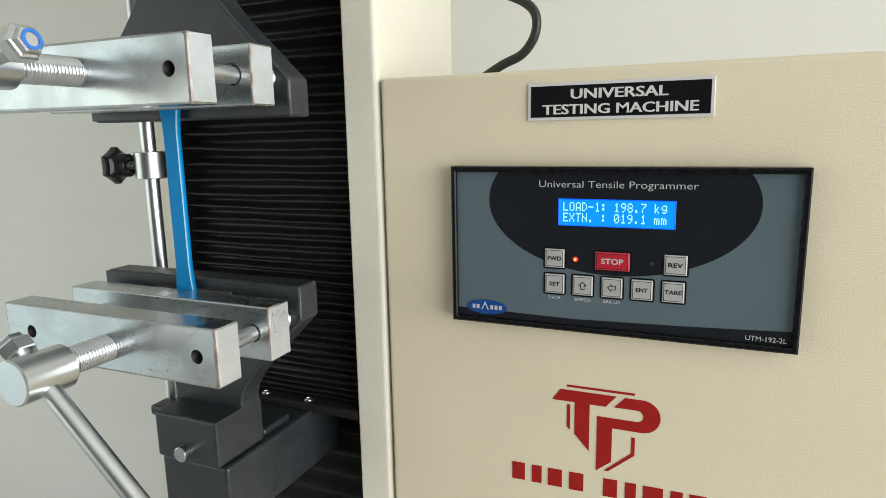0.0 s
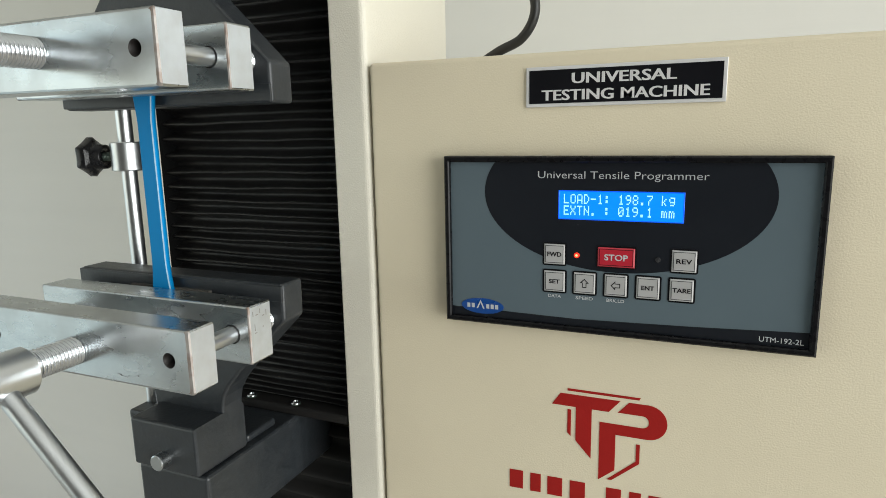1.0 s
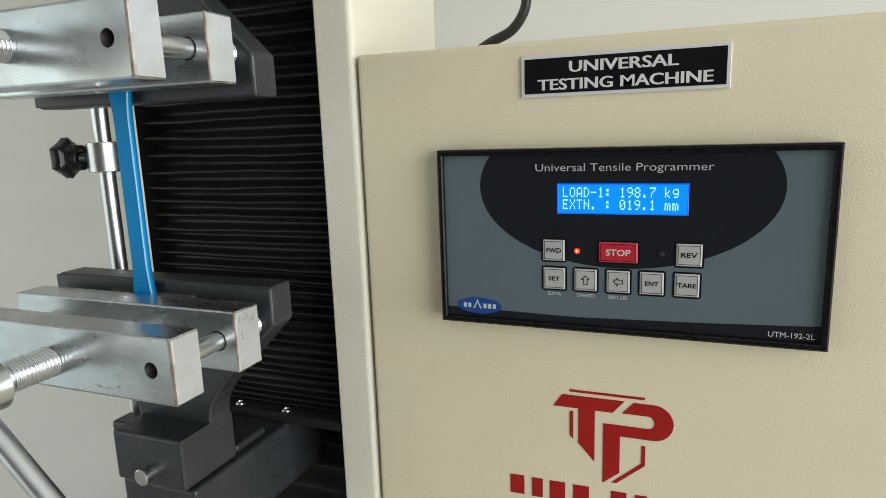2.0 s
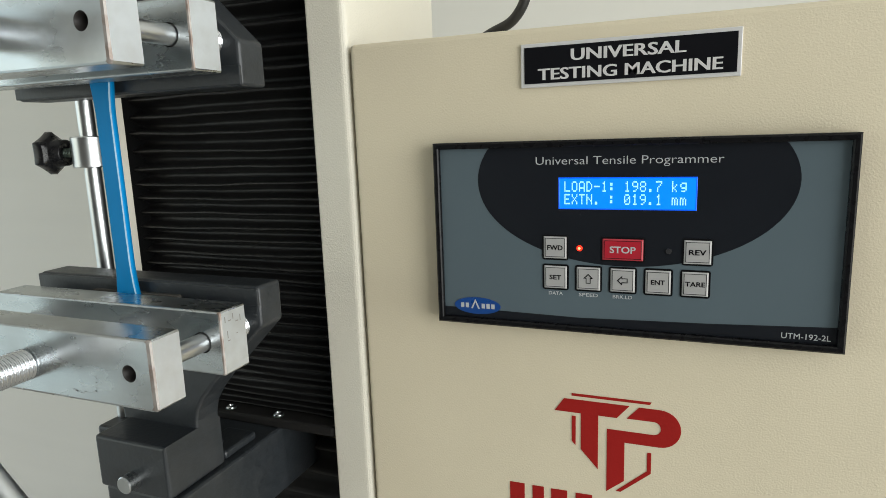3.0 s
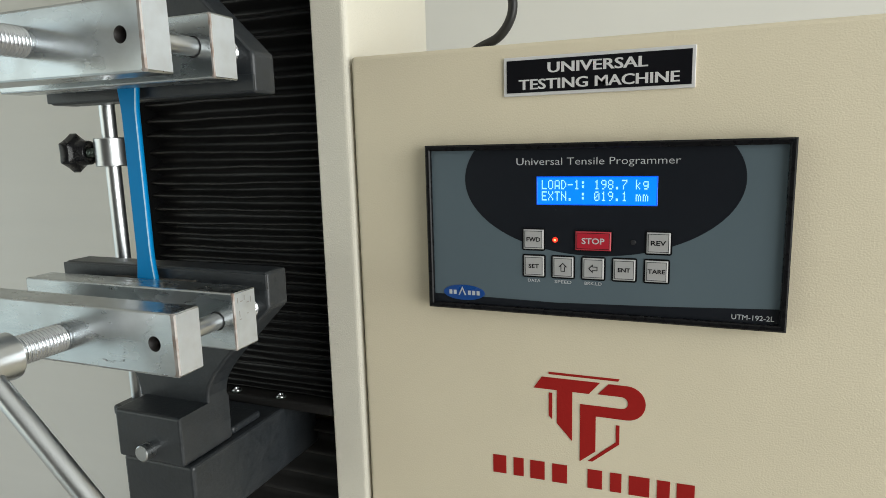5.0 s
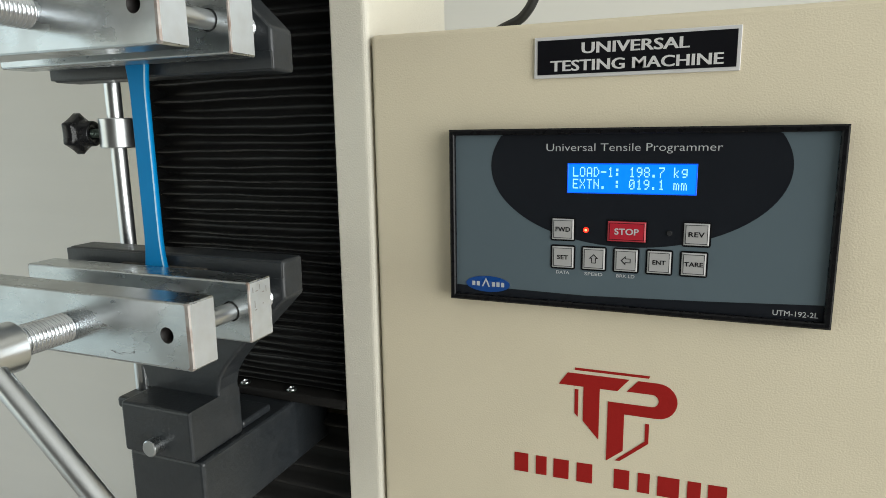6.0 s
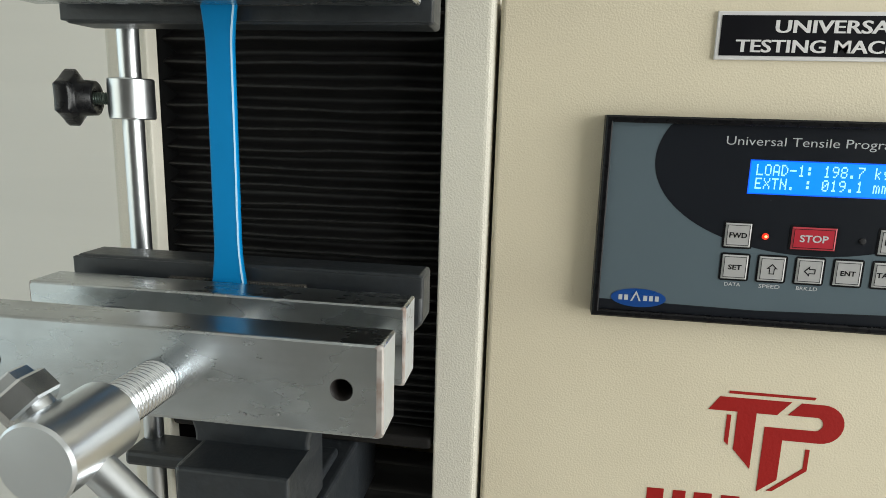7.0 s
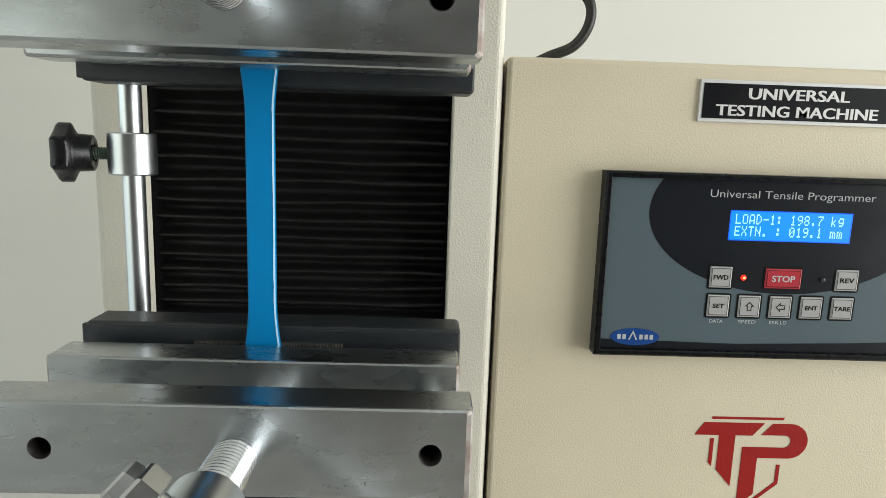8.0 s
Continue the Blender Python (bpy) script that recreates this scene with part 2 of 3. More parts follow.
def drilled_bar(x0, x1, y0, y1, z0, z1, holes, bevel=0.0012, wobble=0.0, worn=1.0):
    """A bar with rounded edges and holes (x, z, radius, depth) sunk into its front; worn widens the rounding of its end edge."""
    bm = bmesh.new()
    rnd = random.Random(round((x0 + z0) * 1e4))

    def ring(y, inset):
        j = lambda: rnd.uniform(-wobble, wobble)
        c = [(x0 + inset, z0 + inset), (x1 - inset * worn, z0 + inset), (x1 - inset * worn, z1 - inset), (x0 + inset, z1 - inset)]
        pts = []
        for (x, z), (sx, sz) in zip(c, ((1, 1), (-1, 1), (-1, -1), (1, -1))):
            b = bevel
            for a, d in ((0, b), (b * 0.3, b * 0.3), (b, 0)):
                pts.append((x + sx * a, z + sz * d) if (sx * sz > 0) else (x + sx * d, z + sz * a))
        return [bm.verts.new((x + j(), y, z + j())) for x, z in pts]

    loops = [ring(y0, bevel), ring(y0 + bevel * 0.3, bevel * 0.3), ring(y0 + bevel, 0), ring(y1 - bevel, 0), ring(y1, bevel)]
    for n, (a, b) in enumerate(zip(loops, loops[1:])):
        for k in range(len(a)):
            j = (k + 1) % len(a)
            f = bm.faces.new((a[k], a[j], b[j], b[k]))
            f.material_index = 2 if n in (0, 1) and k not in (2, 8) else 0
    bm.faces.new(loops[-1])
    edges = [bm.edges.get((loops[0][k], loops[0][(k + 1) % len(loops[0])])) for k in range(len(loops[0]))]
    seg = 24
    for hx, hz, r, depth in holes:
        rim, lip, floor_ = ([bm.verts.new((hx + rr * math.cos(2 * math.pi * k / seg), yy, hz + rr * math.sin(2 * math.pi * k / seg))) for k in range(seg)]
                            for rr, yy in ((r + 0.0004, y0), (r, y0 + 0.0004), (r, y0 + depth)))
        for a, b in ((rim, lip), (lip, floor_)):
            for k in range(seg):
                j = (k + 1) % seg
                bm.faces.new((a[k], a[j], b[j], b[k])).material_index = 1
        bm.faces.new(floor_).material_index = 1
        edges += [bm.edges.get((rim[k], rim[(k + 1) % seg])) for k in range(seg)]
    bmesh.ops.triangle_fill(bm, edges=edges, use_beauty=True, use_dissolve=False)
    bmesh.ops.recalc_face_normals(bm, faces=bm.faces)
    smooth(bm, 50)
    for f in bm.faces:
        if abs(f.normal.y) > 0.98:
            f.smooth = False
        if abs(f.normal.x) > 0.95 and f.material_index == 0:
            f.material_index = 3
    return bm


def disc(cx, cz, a, b, y0, y1, seg=48, top=None):
    """A flat oval plate facing the front; top cuts it off level."""
    pts = []
    for k in range(seg):
        x, z = cx + a * math.cos(2 * math.pi * k / seg), cz + b * math.sin(2 * math.pi * k / seg)
        if top is not None and z > top:
            z = top
        pts.append((x, z))
    return prism(pts, y0, y1)


def lettering(body, x, z, height, width, y, depth=0.0002, align="CENTER", bold=0.012, heavy=0.0):
    """Raised letters facing the front, with the given capital height, squeezed to the given width; z is the baseline."""
    cu = bpy.data.curves.new("lettering", "FONT")
    cu.body, cu.size, cu.extrude, cu.align_x, cu.resolution_u, cu.offset = body, 1.0, 0.01, "LEFT", 3, bold
    ob = new("lettering", cu)
    me = bpy.data.meshes.new_from_object(ob.evaluated_get(bpy.context.evaluated_depsgraph_get()))
    bpy.data.objects.remove(ob)
    bpy.data.curves.remove(cu)
    bm = bmesh.new()
    bm.from_mesh(me)
    if heavy:                                     # wider strokes: the letters twice more, a little to either side
        for n, dx in ((1, -heavy), (2, heavy)):
            count = len(bm.verts)
            bm.from_mesh(me)
            bm.verts.ensure_lookup_table()
            for v in bm.verts[count:]:
                v.co.x += dx
                v.co.z *= 1 + 0.1 * n
    bpy.data.meshes.remove(me)
    lo, hi = min(v.co.x for v in bm.verts), max(v.co.x for v in bm.verts)
    sx = width / (hi - lo)
    x0 = x - width / 2 if align == "CENTER" else x
    for v in bm.verts:
        v.co = (x0 + (v.co.x - lo) * sx, y - (v.co.z + 0.01) / 0.02 * depth, z + v.co.y * height / 0.69)
    return bm


def sweep(points, r, seg=12, steps=10):
    """A round tube along a smooth line through points."""
    pts = [Vector(p) for p in points]
    pts = [2 * pts[0] - pts[1]] + pts + [2 * pts[-1] - pts[-2]]
    line = []
    for a, b, c, d in zip(pts, pts[1:], pts[2:], pts[3:]):
        for k in range(steps):
            t = k / steps
            line.append(0.5 * (2 * b + (c - a) * t + (2 * a - 5 * b + 4 * c - d) * t * t + (3 * b - a - 3 * c + d) * t ** 3))
    line.append(pts[-2])
    bm = bmesh.new()
    rings = []
    for n, p in enumerate(line):
        way = (line[min(n + 1, len(line) - 1)] - line[max(n - 1, 0)]).normalized()
        u = way.cross(Vector((0, 1, 0.01))).normalized()
        v = way.cross(u)
        rings.append([bm.verts.new(p + r * (math.cos(2 * math.pi * k / seg) * u + math.sin(2 * math.pi * k / seg) * v)) for k in range(seg)])
    for a, b in zip(rings, rings[1:]):
        for k in range(seg):
            bm.faces.new((a[k], a[(k + 1) % seg], b[(k + 1) % seg], b[k]))
    bm.faces.new(rings[0]), bm.faces.new(rings[-1])
    return smooth(bm, 180)


# ---- the room ----
def structure(name, bm, material, label, category):
    return tagged(part(name, bm, material), label, category, kind="structure")


T = 0.15
structure("floor", box(ROOM_X0 - T, ROOM_X1 + T, ROOM_Y0 - T, ROOM_Y1 + T, -0.1, 0), FLOOR, "grey tiled floor of the test room", "floor")
structure("ceiling", box(ROOM_X0 - T, ROOM_X1 + T, ROOM_Y0 - T, ROOM_Y1 + T, ROOM_H, ROOM_H + 0.1), CEIL, "plain white painted ceiling", "ceiling")
structure("wall_north", box(ROOM_X0 - T, ROOM_X1 + T, ROOM_Y1, ROOM_Y1 + T, 0, ROOM_H), WALL, "pale grey-cream painted wall behind the machine", "wall")
west = box(ROOM_X0 - T, ROOM_X0, ROOM_Y0, WEST_Y0, 0, ROOM_H)
for b in (box(ROOM_X0 - T, ROOM_X0, WEST_Y1, ROOM_Y1, 0, ROOM_H), box(ROOM_X0 - T, ROOM_X0, WEST_Y0, WEST_Y1, 0, WEST_Z0), box(ROOM_X0 - T, ROOM_X0, WEST_Y0, WEST_Y1, WEST_Z1, ROOM_H)):
    add(west, b)
structure("wall_west", west, WALL, "pale grey-cream painted wall with an unseen opening added for fill light", "wall")
structure("wall_south", box(ROOM_X0 - T, ROOM_X1 + T, ROOM_Y0 - T, ROOM_Y0, 0, ROOM_H), DARKWALL, "unseen far wall, coloured dark brown-grey to dim the steel's reflections", "wall")
east = box(ROOM_X1, ROOM_X1 + T, ROOM_Y0, WIN_Y0, 0, ROOM_H)
for b in (box(ROOM_X1, ROOM_X1 + T, WIN_Y1, ROOM_Y1, 0, ROOM_H), box(ROOM_X1, ROOM_X1 + T, WIN_Y0, WIN_Y1, 0, WIN_Z0), box(ROOM_X1, ROOM_X1 + T, WIN_Y0, WIN_Y1, WIN_Z1, ROOM_H)):
    add(east, b)
structure("wall_east", east, WALL, "pale painted wall with a window opening", "wall")

# ---- machine column with its bellows ----
COL_R0, COL_R1, COL_L0, COL_L1, COL_D, COL_H = -0.174, -0.149, -0.354, -0.329, 0.125, 1.75
column = thing("machine_column", "cream powder-coated steel column of a tensile tester with black bellows", "machine column", (-0.2515, 0.06, 0))


def flange(x0, x1, outer):
    """An upright box section whose outer front edge is rounded."""
    bm = box(x0, x1, 0, COL_D, 0, COL_H)
    es = [e for e in bm.edges if all(v.co.y < 0.001 for v in e.verts) and abs(e.verts[0].co.x - e.verts[1].co.x) < 1e-6]
    bmesh.ops.bevel(bm, geom=[e for e in es if abs(e.verts[0].co.x - outer) < 1e-4], offset=0.004, segments=5, profile=0.5, affect="EDGES")
    bmesh.ops.bevel(bm, geom=[e for e in bm.edges if all(v.co.y < 1e-4 and abs(v.co.x - (x0 if outer == x1 else x1)) < 1e-4 for v in e.verts)], offset=0.0012, segments=3, profile=0.5, affect="EDGES")
    return smooth(bm)


part("flange", flange(COL_R0, COL_R1, COL_R1), CREAM_COL, column)
part("flange", flange(COL_L0, COL_L1, COL_L0), CREAM_COL, column)
# black strips put in as shade where the pleats end
for x in (COL_L1, COL_R0 - 0.001):
    part("pleat_shade_strip", box(x, x + 0.001, 0.0090, 0.0330, 0.45, 1.72), PLEAT_SHADE, column, "black strip added for the shade at the pleat ends")
part("back_plate", box(COL_L1, COL_R0, COL_D - 0.004, COL_D, 0, COL_H), CREAM, column)
part("top_plate", box(COL_L0, COL_R1, 0, COL_D, COL_H, COL_H + 0.01, 0.002), CREAM, column)


def bellows(z_low, z_high, pitch, seed, crest, depth):
    """A folded fabric curtain: narrow outer folds with deep valleys, each a little uneven; pitch gives the fold height at z."""
    rnd = random.Random(seed)
    bm = bmesh.new()
    nx, rows, z, n = 24, [], z_low, 0
    while z < z_high:
        p = pitch(z)
        tilt, sag, jut = rnd.uniform(-0.0009, 0.0009), rnd.uniform(-0.0004, 0.0008), rnd.uniform(-0.0006, 0.0010)
        for f, back in ((0.0, 1.0), (0.20, 0.62), (0.36, 0.27), (0.44, 0.08), (0.48, 0.015), (0.53, 0.0), (0.58, 0.03), (0.66, 0.20), (0.80, 0.58)):
            row = []
            for i in range(nx + 1):
                u = i / nx
                wave = 0.00035 * math.sin(7 * u + seed + n * 1.7) + 0.0002 * math.sin(17 * u + n)
                dz = tilt * (u - 0.5) * 2 - sag * 4 * u * (1 - u) + wave
                row.append(bm.verts.new((COL_L1 + 0.0011 + (COL_R0 - COL_L1 - 0.0022) * u, crest + min(depth, 1.15 * p) * back + jut * (1 - back), z + f * p + dz * (1 - abs(f - 0.53)))))
            rows.append(row)
        z, n = z + p, n + 1
    for a, b in zip(rows, rows[1:]):
        for i in range(nx):
            bm.faces.new((a[i], a[i + 1], b[i + 1], b[i]))
    return smooth(bm, 180)


part("bellows", bellows(1.0722, 1.72, lambda z: min(0.0128, 0.0043 + 0.0405 * (z - 1.0722)), 3, 0.0115, 0.0140), RUBBER, column, "black pleated upper bellows")
part("bellows", bellows(0.45, 1.035, lambda z: 0.0185, 8, 0.0380, 0.0150), DULL, column, "black pleated lower bellows")

# ---- cabinet beside the column ----
cabinet = thing("control_cabinet", "cream textured powder-coated steel control cabinet with red sign", "cabinet", (0.04, 0.06, 0))
CAB_L, CAB_R, CAB_TOP = -0.1472, 0.24, 1.3025
body = box(CAB_L, CAB_R, 0, 0.115, 0, CAB_TOP)
bmesh.ops.bevel(body, geom=[e for e in body.edges if sum(v.co.y < 0.001 for v in e.verts) == 2 or all(v.co.z > CAB_TOP - 1e-3 for v in e.verts)], offset=0.0025, segments=4, profile=0.5, affect="EDGES")
part("body", smooth(body), CREAM, cabinet)


def millimetres(*pts):
    return [(x / 1000, 1.0 + z / 1000) for x, z in pts]


sign = part("sign_mark", prism(millimetres((-29, 111.9), (4.7, 111.9), (-1.5, 104.5), (-11, 104.5), (-11, 74), (-20, 84), (-20, 104.5), (-34, 104.5)), -0.0003, 0.0005), REDPAINT, cabinet, "red painted geometric mark")
arc = [(19.8 + 10.2 * math.sin(a), 101.5 + 10.2 * math.cos(a)) for a in [math.pi * k / 14 for k in range(15)]]
arc_in = [(17.0 + 3.4 * math.sin(a), 101.3 + 3.6 * math.cos(a)) for a in [math.pi * (1 - k / 8) for k in range(9)]]
part("sign_hook", prism(millimetres((9.5, 111.7), *arc, (2.6, 91.3), (2.6, 69.5), (-6.4, 62), (-6.4, 97.7), *arc_in, (3.5, 104.9)), -0.0003, 0.0005), REDPAINT, sign)
part("sign_bar", prism(millimetres((-25, 115.3), (15.5, 115.3), (14.8, 113.9), (-25, 113.9)), -0.0003, 0.0005), REDPAINT, sign)
part("sign_bar", prism(millimetres((-24.8, 102.5), (-22.8, 102.5), (-22.8, 86), (-24.8, 88)), -0.0003, 0.0005), REDPAINT, sign)
part("sign_bar", prism(millimetres((14, 87.5), (16, 87.5), (16, 76), (1, 63), (-1.6, 63), (14, 77)), -0.0003, 0.0005), REDPAINT, sign)
# two words beneath it as plain bars
for x0, x1 in ((-61, -50), (-48, -39), (-37.5, -26), (-24, -12.5), (-3, 8), (10, 19), (20.5, 34.5), (36, 45.5), (46.5, 58.5)):
    part("sign_letter_bar", prism(millimetres((x0 + 1.3, 46.0), (x1 - 1.3, 46.2), (x1 - 1.3, 58.0), (x0 + 1.3, 57.8)), -0.0003, 0.0005), REDPAINT, sign)

# ---- name plate ----
plate = thing("name_plate", "black name plate with silver border and capital letters on the cabinet", "sign", (0, 0, 1.2745))
part("border", box(-0.050, 0.0495, -0.0014, 0, 1.2738, 1.2947, 0.0003), ALU, plate)
part("field", box(-0.0482, 0.0477, -0.0017, -0.0010, 1.2756, 1.2929), PLATE, plate)
part("lettering", lettering("UNIVERSAL", 0.0006, 1.2856, 0.0053, 0.0520, -0.0017, bold=0.006, heavy=0.024), ALU, plate)
part("lettering", lettering("TESTING MACHINE", 0.0003, 1.2772, 0.0053, 0.0835, -0.0017, bold=0.006, heavy=0.024), ALU, plate)

# ---- programmer unit ----
unit = thing("programmer_unit", "grey and black tensile test programmer with lit blue display", "control panel", (0, 0, 1.152))
Y_FACE = -0.0065


def frame_ring(x0, x1, z0, z1, rim, y_front, y_back):
    bm = bmesh.new()
    def loop(i, y):
        return [bm.verts.new((x, y, z)) for x, z in ((x0 + i, z0 + i), (x1 - i, z0 + i), (x1 - i, z1 - i), (x0 + i, z1 - i))]
    loops = [loop(0, y_back), loop(0, y_front + rim * 0.28), loop(rim * 0.28, y_front), loop(rim - rim * 0.2, y_front), loop(rim, y_front + rim * 0.2), loop(rim, Y_FACE + 0.002)]
    for a, b in zip(loops, loops[1:]):
        for k in range(4):
            bm.faces.new((a[k], a[(k + 1) % 4], b[(k + 1) % 4], b[k]))
    return bm


part("bezel", frame_ring(-0.096, 0.096, 1.152, 1.248, 0.0032, -0.0095, 0.002), PLASTIC, unit)
part("faceplate", box(-0.0940, 0.0940, Y_FACE, 0.001, 1.1540, 1.2460), FACE, unit)
part("oval_field", disc(0.0014, 1.2283, 0.0736, 0.0417, Y_FACE - 0.0001, Y_FACE + 0.001, 96, top=1.2452), OVAL, unit)
part("lower_band", prism([(-0.0932, 1.1545), (0.0932, 1.1545), (0.0932, 1.1633), (0.04, 1.1609), (-0.02, 1.1591), (-0.06, 1.1597), (-0.0932, 1.1602)], Y_FACE - 0.0001, Y_FACE + 0.001), OVAL, unit)
part("title_lettering", lettering("Universal Tensile Programmer", 0.0012, 1.2362, 0.0039, 0.0858, Y_FACE - 0.0001, 0.0002, bold=-0.008), WHITE, unit)
part("type_lettering", lettering("UTM-192-2L", 0.0808, 1.1568, 0.0026, 0.0196, Y_FACE - 0.0001, 0.0002, bold=0.0), WHITE, unit)
badge = part("badge", disc(-0.0742, 1.1616, 0.0129, 0.0046, Y_FACE - 0.0003, Y_FACE + 0.0005), BLUE, unit, "blue oval maker's badge")
for x in (-0.0835, -0.0808, -0.0718, -0.0691, -0.0664):
    part("badge_bar", box(x, x + 0.0018, Y_FACE - 0.0004, Y_FACE, 1.1603, 1.1629), WHITE, badge)
part("badge_peak", prism([(-0.0778, 1.1600), (-0.0769, 1.1600), (-0.0753, 1.1636), (-0.0738, 1.1600), (-0.0729, 1.1600), (-0.0753, 1.1652)], Y_FACE - 0.00045, Y_FACE), WHITE, badge)

# the display: a lit blue window with two rows of dot characters
display = part("display", box(-0.0301, 0.0331, Y_FACE - 0.0002, Y_FACE + 0.002, 1.2146, 1.2296), LCD, unit, "lit blue character display")
part("display_rim", frame_ring(-0.0304, 0.0334, 1.2143, 1.2299, 0.0006, Y_FACE - 0.0003, Y_FACE + 0.001), LCDRIM, display)
DOTS = {"L": "10000 10000 10000 10000 10000 10000 11111", "O": "01110 10001 10001 10001 10001 10001 01110",
        "A": "01110 10001 10001 10001 11111 10001 10001", "D": "11100 10010 10001 10001 10001 10010 11100",
        "-": "00000 00000 00000 11111 00000 00000 00000", "1": "00100 01100 00100 00100 00100 00100 01110",
        ":": "00000 01100 01100 00000 01100 01100 00000", "9": "01110 10001 10001 01111 00001 00010 01100",
        "8": "01110 10001 10001 01110 10001 10001 01110", "7": "11111 00001 00010 00100 01000 01000 01000",
        ".": "00000 00000 00000 00000 00000 01100 01100", "k": "10000 10000 10010 10100 11000 10100 10010",
        "g": "00000 01111 10001 10001 01111 00001 01110", "E": "11111 10000 10000 11110 10000 10000 11111",
        "X": "10001 10001 01010 00100 01010 10001 10001", "T": "11111 00100 00100 00100 00100 00100 00100",
        "N": "10001 10001 11001 10101 10011 10001 10001", "0": "01110 10001 10011 10101 11001 10001 01110",
        "m": "00000 00000 11010 10101 10101 10101 10101"}
for line, top in (("LOAD-1: 198.7 kg", 1.2280), ("EXTN. : 019.1 mm", 1.2218)):
    dots = bmesh.new()
    for n, ch in enumerate(line):
        for r, bits in enumerate(DOTS.get(ch, "").split()):
            for c, bit in enumerate(bits):
                if bit == "1":
                    x, z = -0.0274 + n * 0.00356 + c * 0.00056, top - r * 0.00073
                    vs = [dots.verts.new((x + i * 0.00050, Y_FACE - 0.0003, z - j * 0.00066)) for i, j in ((0, 0), (1, 0), (1, 1), (0, 1))]
                    dots.faces.new(vs)
    part("display_line", dots, LCDCHAR, display)


PRINT_X, PRINT_Z = 0.0005, 0.0004                   # the printed film sits a little off centre


def key(x, z, w, h, legend, cap, rim, ink, size=0.0024, width=None):
    x, z = x + PRINT_X, z + PRINT_Z
    w, h = w + 0.0007, h + 0.0007
    cut = 0.0011
    corners = [(x + i * (w / 2 - a), z + j * (h / 2 - c)) for i, j, ends in ((-1, -1, ((0, cut), (cut * 0.3, cut * 0.3), (cut, 0))), (1, -1, ((cut, 0), (cut * 0.3, cut * 0.3), (0, cut))),
                                                                         (1, 1, ((0, cut), (cut * 0.3, cut * 0.3), (cut, 0))), (-1, 1, ((cut, 0), (cut * 0.3, cut * 0.3), (0, cut)))) for a, c in ends]
    k = part("key", prism(corners, Y_FACE - 0.0003, Y_FACE + 0.0005), rim, unit)
    b = 0.0017
    bm = bmesh.new()
    out = [bm.verts.new((x + i * (w / 2 - 0.0009), Y_FACE - 0.0004, z + j * (h / 2 - 0.0009))) for i, j in ((-1, -1), (1, -1), (1, 1), (-1, 1))]
    top = [bm.verts.new((x + i * (w / 2 - b), Y_FACE - 0.0009, z + j * (h / 2 - b))) for i, j in ((-1, -1), (1, -1), (1, 1), (-1, 1))]
    for n in range(4):
        bm.faces.new((out[n], out[(n + 1) % 4], top[(n + 1) % 4], top[n])).material_index = 1
    bm.faces.new(top)
    # a thin dark line printed round the flat of the key
    line = [[bm.verts.new((x + i * (w / 2 - g), Y_FACE - 0.00096, z + j * (h / 2 - g))) for i, j in ((-1, -1), (1, -1), (1, 1), (-1, 1))] for g in (b - 0.00005, b + 0.00022)]
    for n in range(4):
        bm.faces.new((line[0][n], line[0][(n + 1) % 4], line[1][(n + 1) % 4], line[1][n])).material_index = 2
    part("key_cap", bm, [cap, REDRIM if cap == REDKEY else KEYHI, rim], k)
    y = Y_FACE - 0.0009
    if legend == "up":
        part("key_arrow", arrow(x, z, y, False), ink, k)
    elif legend == "left":
        part("key_arrow", arrow(x, z, y, True), ink, k)
    else:
        part("key_legend", lettering(legend, x, z - size / 2, size, width or 0.0022 * len(legend), y, 0.00012, bold=0.02), ink, k)
    return k


def arrow(x, z, y, left):
    """An outlined arrow, pointing up or to the left."""
    outer = [(0, 0.0026), (0.0025, 0.0001), (0.0012, 0.0001), (0.0012, -0.0024), (-0.0012, -0.0024), (-0.0012, 0.0001), (-0.0025, 0.0001)]
    inner = [(0, 0.0019), (0.0014, 0.0005), (0.0008, 0.0005), (0.0008, -0.0020), (-0.0008, -0.0020), (-0.0008, 0.0005), (-0.0014, 0.0005)]
    bm = bmesh.new()
    put = lambda p: bm.verts.new((x - p[1], y - 0.00012, z + p[0]) if left else (x + p[0], y - 0.00012, z + p[1]))
    a, b = [put(p) for p in outer], [put(p) for p in inner]
    for n in range(7):
        bm.faces.new((a[n], a[(n + 1) % 7], b[(n + 1) % 7], b[n]))
    return bm


key(-0.0326, 1.1945, 0.0126, 0.0122, "FWD", KEY, KEYRIM, INK, width=0.0078)
key(0.0340, 1.1945, 0.0130, 0.0122, "REV", KEY, KEYRIM, INK, width=0.0076)
key(0.0003, 1.1945, 0.0202, 0.0115, "STOP", REDKEY, KEYRIM, WHITE, 0.0031, 0.0122)
for x, legend, w in ((-0.0324, "SET", 0.0060), (-0.0160, "up", 0), (0.0005, "left", 0), (0.0169, "ENT", 0.0064), (0.0334, "TARE", 0.0088)):
    key(x, 1.1793, 0.0126, 0.0126, legend, KEY, KEYRIM, INK, 0.0022, w)
for x, word, w in ((-0.0324, "DATA", 0.0071), (-0.0160, "SPEED", 0.0094), (0.0005, "BRK.LD", 0.0092)):
    part("caption_lettering", lettering(word, x + PRINT_X, 1.1700 + PRINT_Z, 0.0017, w, Y_FACE, 0.0002, bold=0.0), WHITE, unit)
